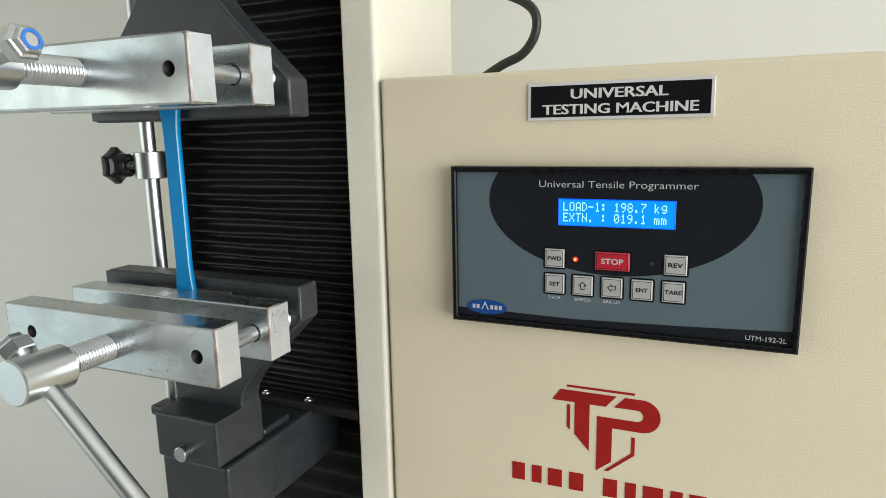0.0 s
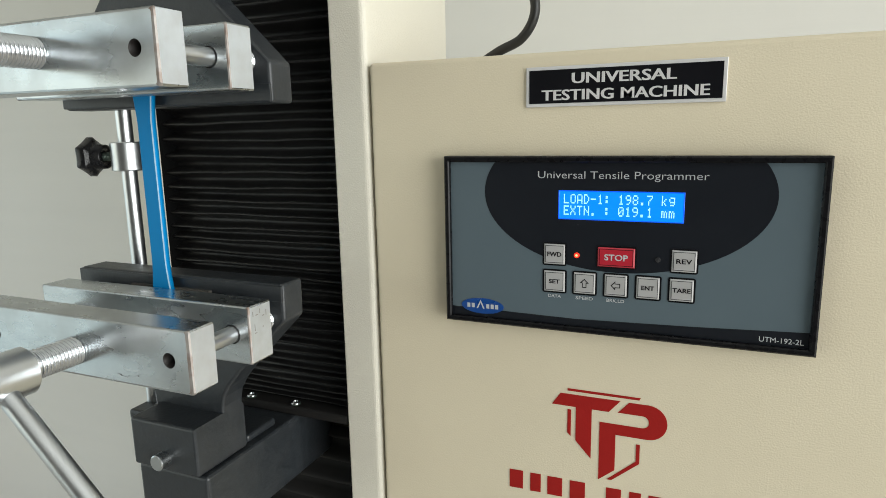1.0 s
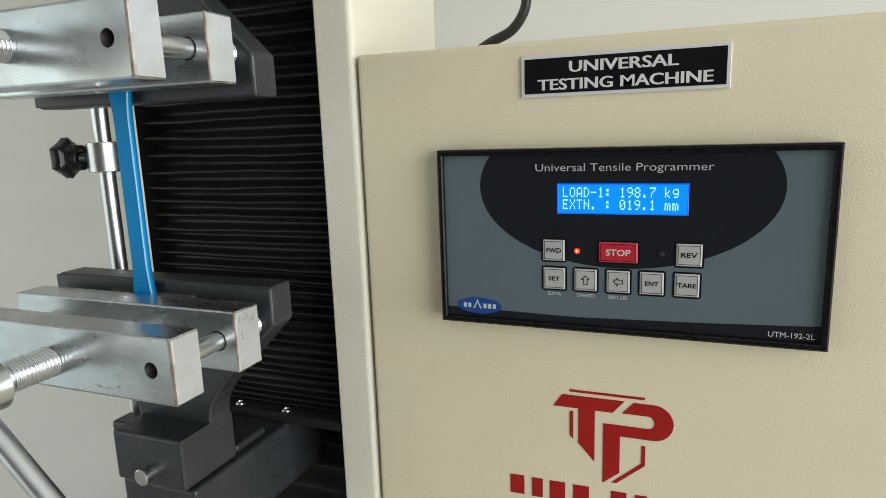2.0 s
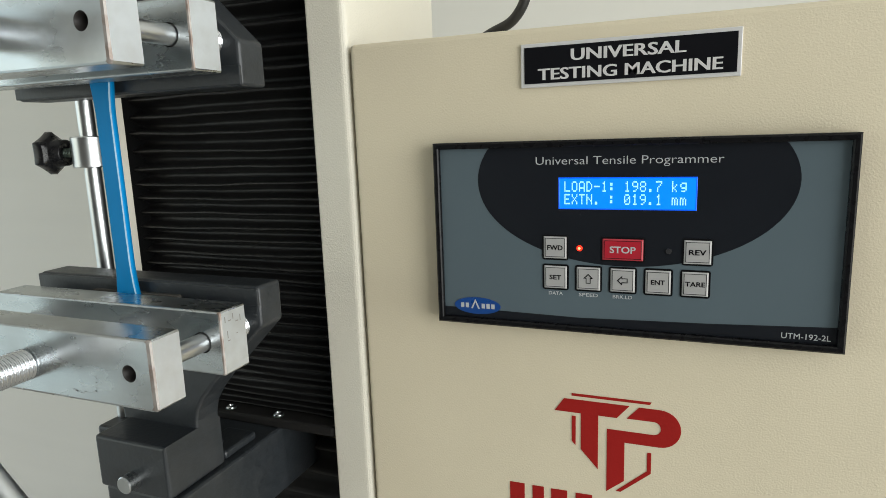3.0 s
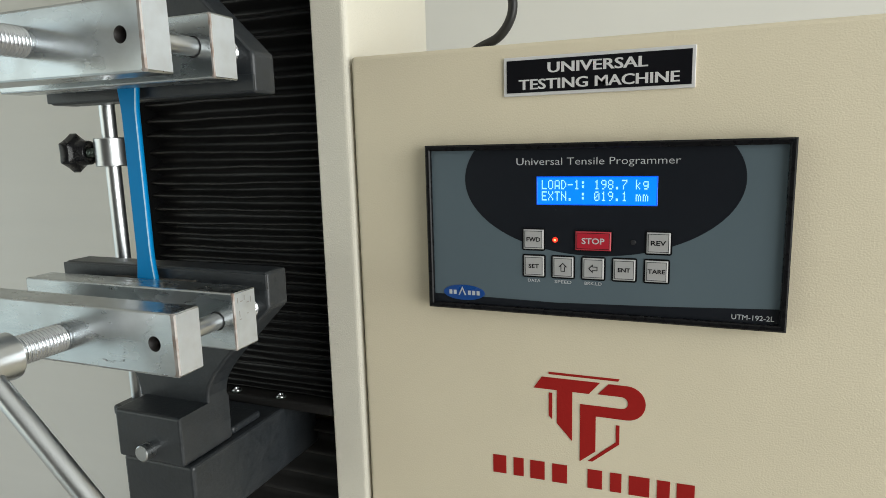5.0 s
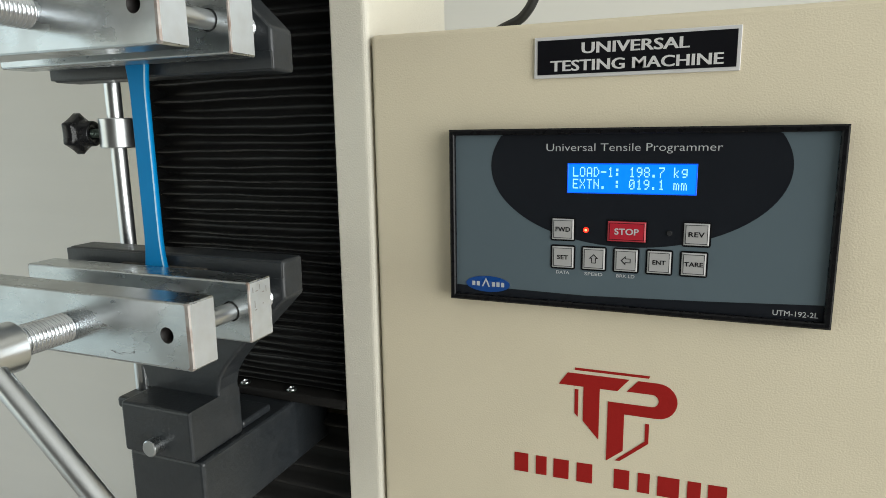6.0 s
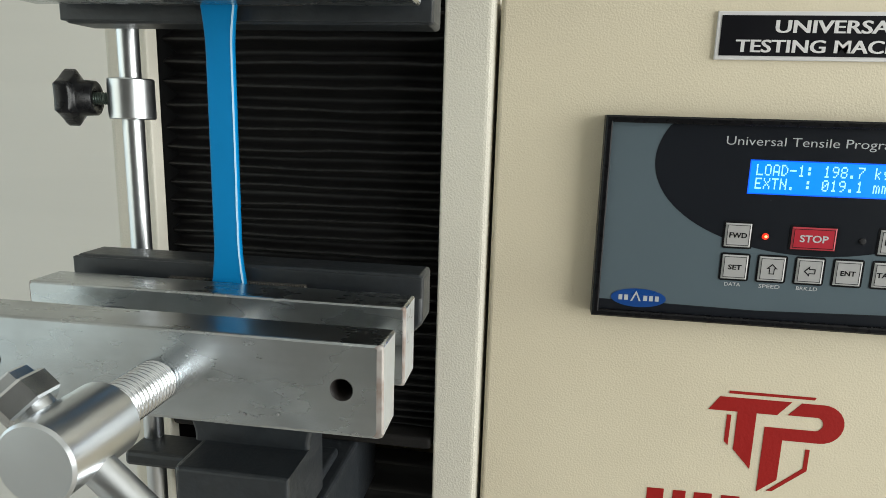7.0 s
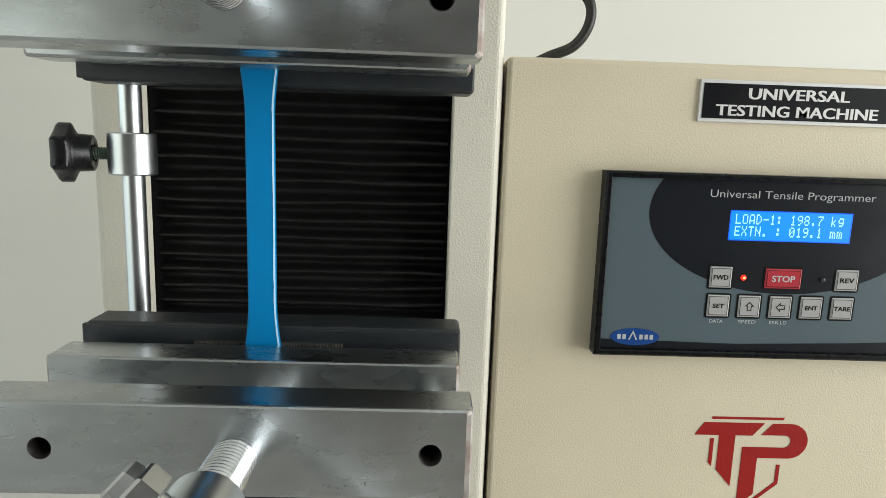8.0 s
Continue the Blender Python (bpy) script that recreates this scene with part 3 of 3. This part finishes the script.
for x, core in ((-0.0205, True), (0.0212, False)):
    led = part("indicator_led", lathe([(0.0015, 0), (0.0015, 0.0004), (0.0012, 0.0009), (0, 0.0011)], (x + PRINT_X, Y_FACE, 1.1945 + PRINT_Z), (0, -1, 0), 20), LEDON if core else LEDOFF, unit, "lit red indicator" if core else "unlit dark indicator")
    if core:
        part("led_core", lathe([(0.0007, 0), (0.0005, 0.0003), (0, 0.0004)], (x + PRINT_X, Y_FACE - 0.0010, 1.1945 + PRINT_Z), (0, -1, 0), 14), LEDCORE, led)

# ---- the two grips ----
BAR_X0, BAR_X1 = -0.3280, -0.1712
HOLE_X = (-0.3065, -0.1832)
SX = -0.2448


def grip(name, label, zc, s, bar_way, nut_end, reach, out, left, right):
    """A screw vice: casting, jaw bar on two guide rods, front bar, screw with hub and sliding handle. s is 1 upright, -1 hanging."""
    g = thing(name, label, "tensile grip", (SX, -0.07, zc - s * 0.093 if s > 0 else zc))
    Z = lambda d: zc + s * d                                       # height above the screw's axis, turned over for the hanging grip
    # casting: head, sloping shoulders, neck
    half, mid = 0.0765, -0.2475
    side = [(half, 0.0215), (half, 0.0005), (0.0420, -0.0345), (0.0338, -0.0440), (0.0288, -0.0520), (0.0271, -0.0590), (0.0270, -0.0630)]
    outline = [(mid + x + right * x / half, Z(z)) for x, z in side] + [(mid - x - (left if x == half else 0), Z(z)) for x, z in reversed(side)]
    rear = -0.0480
    body = prism(outline, -0.0665, rear)
    bmesh.ops.bevel(body, geom=[e for e in body.edges if e.calc_face_angle(0) > radians(30) and not all(abs(v.co.z - Z(-0.0630)) < 1e-5 for v in e.verts)], offset=0.0018, segments=3, profile=0.5, affect="EDGES")
    part("casting", smooth(body), CAST, g, "black painted cast vice body")
    part("casting_lip", box(mid - half - left - 0.001, mid + half + right - 0.0004, -0.0672, -0.0640, min(Z(0.0115), Z(0.0205)), max(Z(0.0115), Z(0.0205)), 0.0005), CAST, g)
    flush = mid + 0.0270 * (1 + right / half)                       # the base's side runs on from the neck's
    base = box(-0.2705, flush, -0.0900, rear, min(Z(-0.093), Z(-0.0625)), max(Z(-0.093), Z(-0.0625)))
    keep = [e for e in base.edges if all(abs(v.co.x - flush) < 1e-5 and (abs(v.co.z - Z(-0.0625)) < 1e-5 or abs(v.co.y - rear) < 1e-5) for v in e.verts)]
    bmesh.ops.bevel(base, geom=[e for e in base.edges if e not in keep], offset=0.0018, segments=3, profile=0.5, affect="EDGES")
    part("casting_base", add(smooth(base), box(-0.2735, -0.2500, -0.0860, rear - 0.001, min(Z(-0.090), Z(-0.0650)), max(Z(-0.090), Z(-0.0650)), 0.0015)), CAST, g)
    part("locking_pin", rod((SX, -0.0970, Z(-0.0848)), (SX, -0.080, Z(-0.0848)), 0.0049, 0.0007), STEEL, g, "bright steel pin")
    # serrated jaw insert
    comb = [(-0.2810, -0.0660)] + [(-0.2810 + k * 0.00062, -0.0700 if k % 2 else -0.0693) for k in range(100)] + [(-0.2194, -0.0660)]
    ins = prism(comb, 0, 1)
    for v in ins.verts:
        v.co = (v.co.x, v.co.z, Z(-0.012) + (Z(0.0146) - Z(-0.012)) * v.co.y)
    part("jaw_insert", ins, JAW, g, "serrated dark steel jaw face")
    # moving jaw bar and fixed front bar
    part("jaw_bar", drilled_bar(BAR_X0, BAR_X1, -0.0935, -0.0752, Z(0) - 0.0158, Z(0) + 0.0158, [(x, Z(0), 0.0049, 0.012) for x in HOLE_X], 0.0010, 0.0001), [STEEL, HOLE, WORN, LIT_END], g)
    up = 0.0009 if s > 0 else 0.0
    part("front_bar", drilled_bar(BAR_X0 + 0.001, BAR_X1 + 0.0005 + 1.9 * up, -0.1370, -0.1200, Z(0) - 0.0163 + 1.5 * up, Z(0) + 0.0163 + up / 3, [(x + up, Z(0) + up, 0.0034, 0.013) for x in HOLE_X], 0.0012, 0.00028, 1.6 if s > 0 else 1.3), [STEEL, HOLE, WORN, LIT_END], g)
    for x in HOLE_X:
        part("guide_rod", rod((x, -0.1235, Z(0)), (x, -0.0600, Z(0)), 0.0046), ROD, g)
        part("guide_thread", threaded((x, -0.0765, Z(0)), (x, -0.0660, Z(0)), 0.0064, 0.0013, 0.0006), THREAD, g)
    part("clamp_screw", threaded((SX, -0.1640 - out, Z(-0.0015)), (SX, -0.0910, Z(-0.0015)), 0.0074, 0.0019, 0.0013), THREAD, g, "zinc plated clamping screw")
    hub_y = -0.1765 - out
    hub = part("screw_hub", lathe([(0, 0), (0.0106, 0), (0.0114, 0.0008), (0.0114, 0.0262), (0.0106, 0.0270), (0, 0.0270)], (SX, -0.1895 - out, Z(-0.0025)), (0, 1, 0), 40), ROD, g, "bright turned steel hub")
    c = Vector((SX, hub_y, Z(-0.0025)))
    w = Vector(bar_way).normalized()
    part("handle_bar", rod(c - w * (nut_end + 0.0065), c + w * reach, 0.0047, 0.0006), ROD, g, "sliding steel handle bar")
    end = c - w * nut_end
    nut = bmesh.new()
    add(nut, lathe([(0.0046, 0), (0.0076, 0), (0.0082, 0.0007), (0.0082, 0.0066), (0.0074, 0.0075), (0.0062, 0.0078), (0.0058, 0.0105), (0.0050, 0.0112), (0, 0.0112)], end - w * 0.0052, -w, 6))
    for f in nut.faces:
        f.smooth = False
    nut_ob = part("handle_nut", nut, THREAD, g, "plated lock nut")
    if s < 0:
        part("nylon_ring", lathe([(0.0030, 0.0), (0.0044, 0.0002), (0.0044, 0.0009), (0.0030, 0.0010), (0.0030, 0)], end - w * 0.0160, -w, 24), BLUE_NYLON, nut_ob)
    return g


LOW_Z = 1.1593                                     # the screw axis of the lower grip, part way through the pull
low = grip("lower_grip", "steel screw vice grip on a black casting, lower one", LOW_Z, 1, (0.735, 0, -0.678), 0.0075, 0.115, 0.0, 0.0028, 0.0014)
grip("upper_grip", "steel screw vice grip on a black casting, hanging from above", 1.3000, -1, (-0.984, 0, -0.177), 0.0216, 0.016, 0.0075, -0.0010, 0.0030)

PENCIL = mat("pencil_mark", (0.36, 0.35, 0.35), 0.6, 0.6, vary=0.4, scale=900)
marks = bmesh.new()
for y, z, dy, dz in ((-0.0905, 1.1715, 0.0008, 0.0040), (-0.0875, 1.1705, 0.0030, 0.0007), (-0.0850, 1.1720, 0.0007, 0.0036), (-0.0825, 1.1690, 0.0026, 0.0007), (-0.0800, 1.1700, 0.0007, 0.0042),
                     (-0.0895, 1.1640, 0.0007, 0.0050), (-0.0890, 1.1610, 0.0026, 0.0006), (-0.0830, 1.1630, 0.0014, 0.0006)):
    marks.faces.new([marks.verts.new((BAR_X1 + 0.0002, y + a * dy * 0.36, z - 0.0010 + b * dz * 0.36)) for a, b in ((-1, -1), (1, -1), (1, 1), (-1, 1))])
part("scribed_mark", marks, PENCIL, low, "faint pencil scribbles on the bar end")
marks = bmesh.new()
rnd = random.Random(5)
for x, z in [(-0.2165 + 0.0012 * k, -0.0102 - 0.0006 * math.sin(0.4 * k)) for k in range(12)] + [(-0.2028 + 0.0003 * k, -0.0094 + 0.0014 * k) for k in range(6)]:
    x, z, w = x + rnd.uniform(-0.0004, 0.0004), z + rnd.uniform(-0.0004, 0.0004), rnd.uniform(0.0001, 0.0003)
    marks.faces.new([marks.verts.new((x + a * w * 1.4, -0.1372, LOW_Z + z + b * w)) for a, b in ((-1, -1), (1, -1), (1, 1), (-1, 1))])
part("scratch_mark", marks, PENCIL, low, "small dotted scratch on the bar's face")

# ---- crosshead arm carrying the lower grip, and the top arm ----
arm = thing("crosshead_arm", "black painted steel crosshead arm carrying the lower grip", "crosshead", (-0.2455, -0.03, 1.02))
part("beam", box(-0.2715, -0.2170, -0.0865, 0.0450, 1.0205, 1.0655, 0.0024, 3), CAST, arm)
part("clamp_plate", box(-0.2450, -0.2225, -0.0440, -0.0150, 1.0655, 1.0708, 0.0018, 3), CAST, arm)
part("bellows_ledge", box(COL_L1 + 0.0012, COL_R0 - 0.0012, 0.0008, 0.0260, 1.0652, 1.0722, 0.0022, 3), LEDGE, arm, "black ledge under the bellows")
part("stop_lever", prism([(-0.3275, 1.0645), (-0.2715, 1.0645), (-0.2715, 1.0725), (-0.3275, 1.0725)], -0.0440, -0.0220, 0.0022), CAST, arm)
part("bolt", lathe([(0.0034, 0), (0.0034, 0.0012), (0.0024, 0.0024), (0.0016, 0.0024), (0.0014, 0.0010), (0, 0.0010)], (-0.2345, -0.0360, 1.0705), (0, 0, 1), 6), CAST, arm)
for x in (-0.2985, -0.2596, -0.2206):
    bolt = part("button_bolt", lathe([(0.0033, 0.0004), (0.0033, 0.0009), (0.0029, 0.0015), (0.0017, 0.0019), (0.0014, 0.0010), (0, 0.0010)], (x, 0.0060, 1.0722), (0, 0, 1), 20), THREAD, arm)
    part("washer", lathe([(0.0020, 0), (0.0037, 0), (0.0037, 0.0006), (0.0020, 0.0006)], (x, 0.0060, 1.0722), (0, 0, 1), 24), GREEN_ZINC, bolt)
top = thing("top_arm", "black painted steel arm holding the upper grip", "crossbeam", (-0.2455, -0.03, 1.39))
part("beam", box(-0.2715, -0.2175, -0.0865, 0.1200, 1.3930, 1.4400, 0.002), CAST, top)

# ---- limit rod with its stop collar ----
RX, RY = -0.3223, -0.0253
stop_rod = thing("limit_rod", "bright chromed upright limit rod beside the column", "rod", (RX, RY, 0.0))
part("shaft", rod((RX, RY, 0.0), (RX, RY, 1.72), 0.0050), ROD, stop_rod)
collar = thing("stop_collar", "chromed stop collar with black lobed knob on the rod", "stop collar", (RX, RY, 1.239))
part("collar", lathe([(0.0052, 0), (0.0100, 0), (0.0106, 0.0006), (0.0106, 0.0186), (0.0100, 0.0192), (0.0052, 0.0192)], (RX, RY, 1.2395), (0, 0, 1), 40), ROD, collar)
KW = Vector((-0.97, -0.24, 0)).normalized()
k0 = Vector((RX, RY, 1.2490)) + KW * 0.0124
part("knob_screw", threaded(k0 - KW * 0.0046, k0 + KW * 0.010, 0.0030, 0.0011, 0.0005), GREEN_ZINC, collar)
knob = bmesh.new()
q = KW.to_track_quat("Z", "Y")
rings = []
for d, base, lobe in ((0.0062, 0.0036, 0.0), (0.0040, 0.0042, 0.0), (0.0034, 0.0078, 0.0), (0.0039, 0.0086, 0.0), (0.0100, 0.0090, 0.0), (0.0108, 0.0102, 0.4), (0.0118, 0.0122, 0.8), (0.0126, 0.0128, 1.0), (0.0174, 0.0128, 1.0), (0.0188, 0.0116, 1.0), (0.0195, 0.0080, 0.6)):
    ring = []
    for i in range(48):
        a = 2 * math.pi * i / 48
        six = math.cos(math.pi / 6) / math.cos(((a + math.pi / 6) % (math.pi / 3)) - math.pi / 6) - 0.93     # six flats, hollowed a little
        rr = 0.95 * base * (1 + lobe * 1.35 * six)
        ring.append(knob.verts.new(k0 + q @ Vector((rr * math.cos(a), rr * math.sin(a), d))))
    rings.append(ring)
for a, b in zip(rings, rings[1:]):
    for i in range(48):
        knob.faces.new((a[i], a[(i + 1) % 48], b[(i + 1) % 48], b[i]))
knob.faces.new(rings[0]), knob.faces.new(rings[-1])
part("knob", smooth(knob, 40), KNOB, collar, "black plastic six-lobed knob")

# ---- the sample between the jaws ----
sample = bmesh.new()
SPX, Z0, Z1, YB = -0.2516, 1.1490, 1.3100, -0.0703
N = 48
rows, edge_line = [], []
for n in range(N + 1):
    z = Z0 + (Z1 - Z0) * n / N
    d = min(abs(z - Z0), abs(z - Z1))
    k = max(0.0, min(1.0, (d - 0.001) / 0.042))
    k = k * k * (3 - 2 * k)
    h = 0.0095 - (0.0095 - 0.0055) * k
    b = 0.0007
    edge_line.append((SPX + h, z))
    rows.append([sample.verts.new((SPX + x, y, z)) for x, y in ((-h, YB), (-h, YB - 0.0029), (-h + b, YB - 0.0033), (h - b, YB - 0.0033), (h, YB - 0.0029), (h, YB))])
for a, b in zip(rows, rows[1:]):
    for i in range(6):
        sample.faces.new((a[i], a[(i + 1) % 6], b[(i + 1) % 6], b[i]))
sample.faces.new(rows[0]), sample.faces.new(rows[-1])
strip = tagged(part("test_sample", smooth(sample, 40), SPEC), "blue plastic dumbbell test strip stretched between the grips", "test sample")
glint, rnd = bmesh.new(), random.Random(11)      # pale sliver painting the window's highlight on the front edge
rows = []
for x, z in edge_line:
    w = rnd.uniform(0.00042, 0.00062)
    rows.append([glint.verts.new((x + dx, YB + dy, z)) for dx, dy in ((-w, -0.00338), (0.00008, -0.0029), (-0.0004, -0.0028))])
for a, b in zip(rows, rows[1:]):
    for i in range(3):
        glint.faces.new((a[i], a[(i + 1) % 3], b[(i + 1) % 3], b[i]))
glint.faces.new(rows[0]), glint.faces.new(rows[-1])
part("edge_glint", glint, SPECEDGE, strip, "pale highlight painted along the front edge")

# ---- cable behind the cabinet ----
tagged(part("cable", sweep([(-0.160, 0.138, 1.280), (-0.131, 0.127, 1.304), (-0.1073, 0.1225, 1.3175), (-0.0887, 0.122, 1.326), (-0.0791, 0.122, 1.3405), (-0.0804, 0.122, 1.356), (-0.096, 0.124, 1.3675), (-0.127, 0.130, 1.377), (-0.20, 0.135, 1.390), (-0.25, 0.1290, 1.395)], 0.0036), CABLE),
       "black sheathed cable looping up behind the cabinet", "cable")
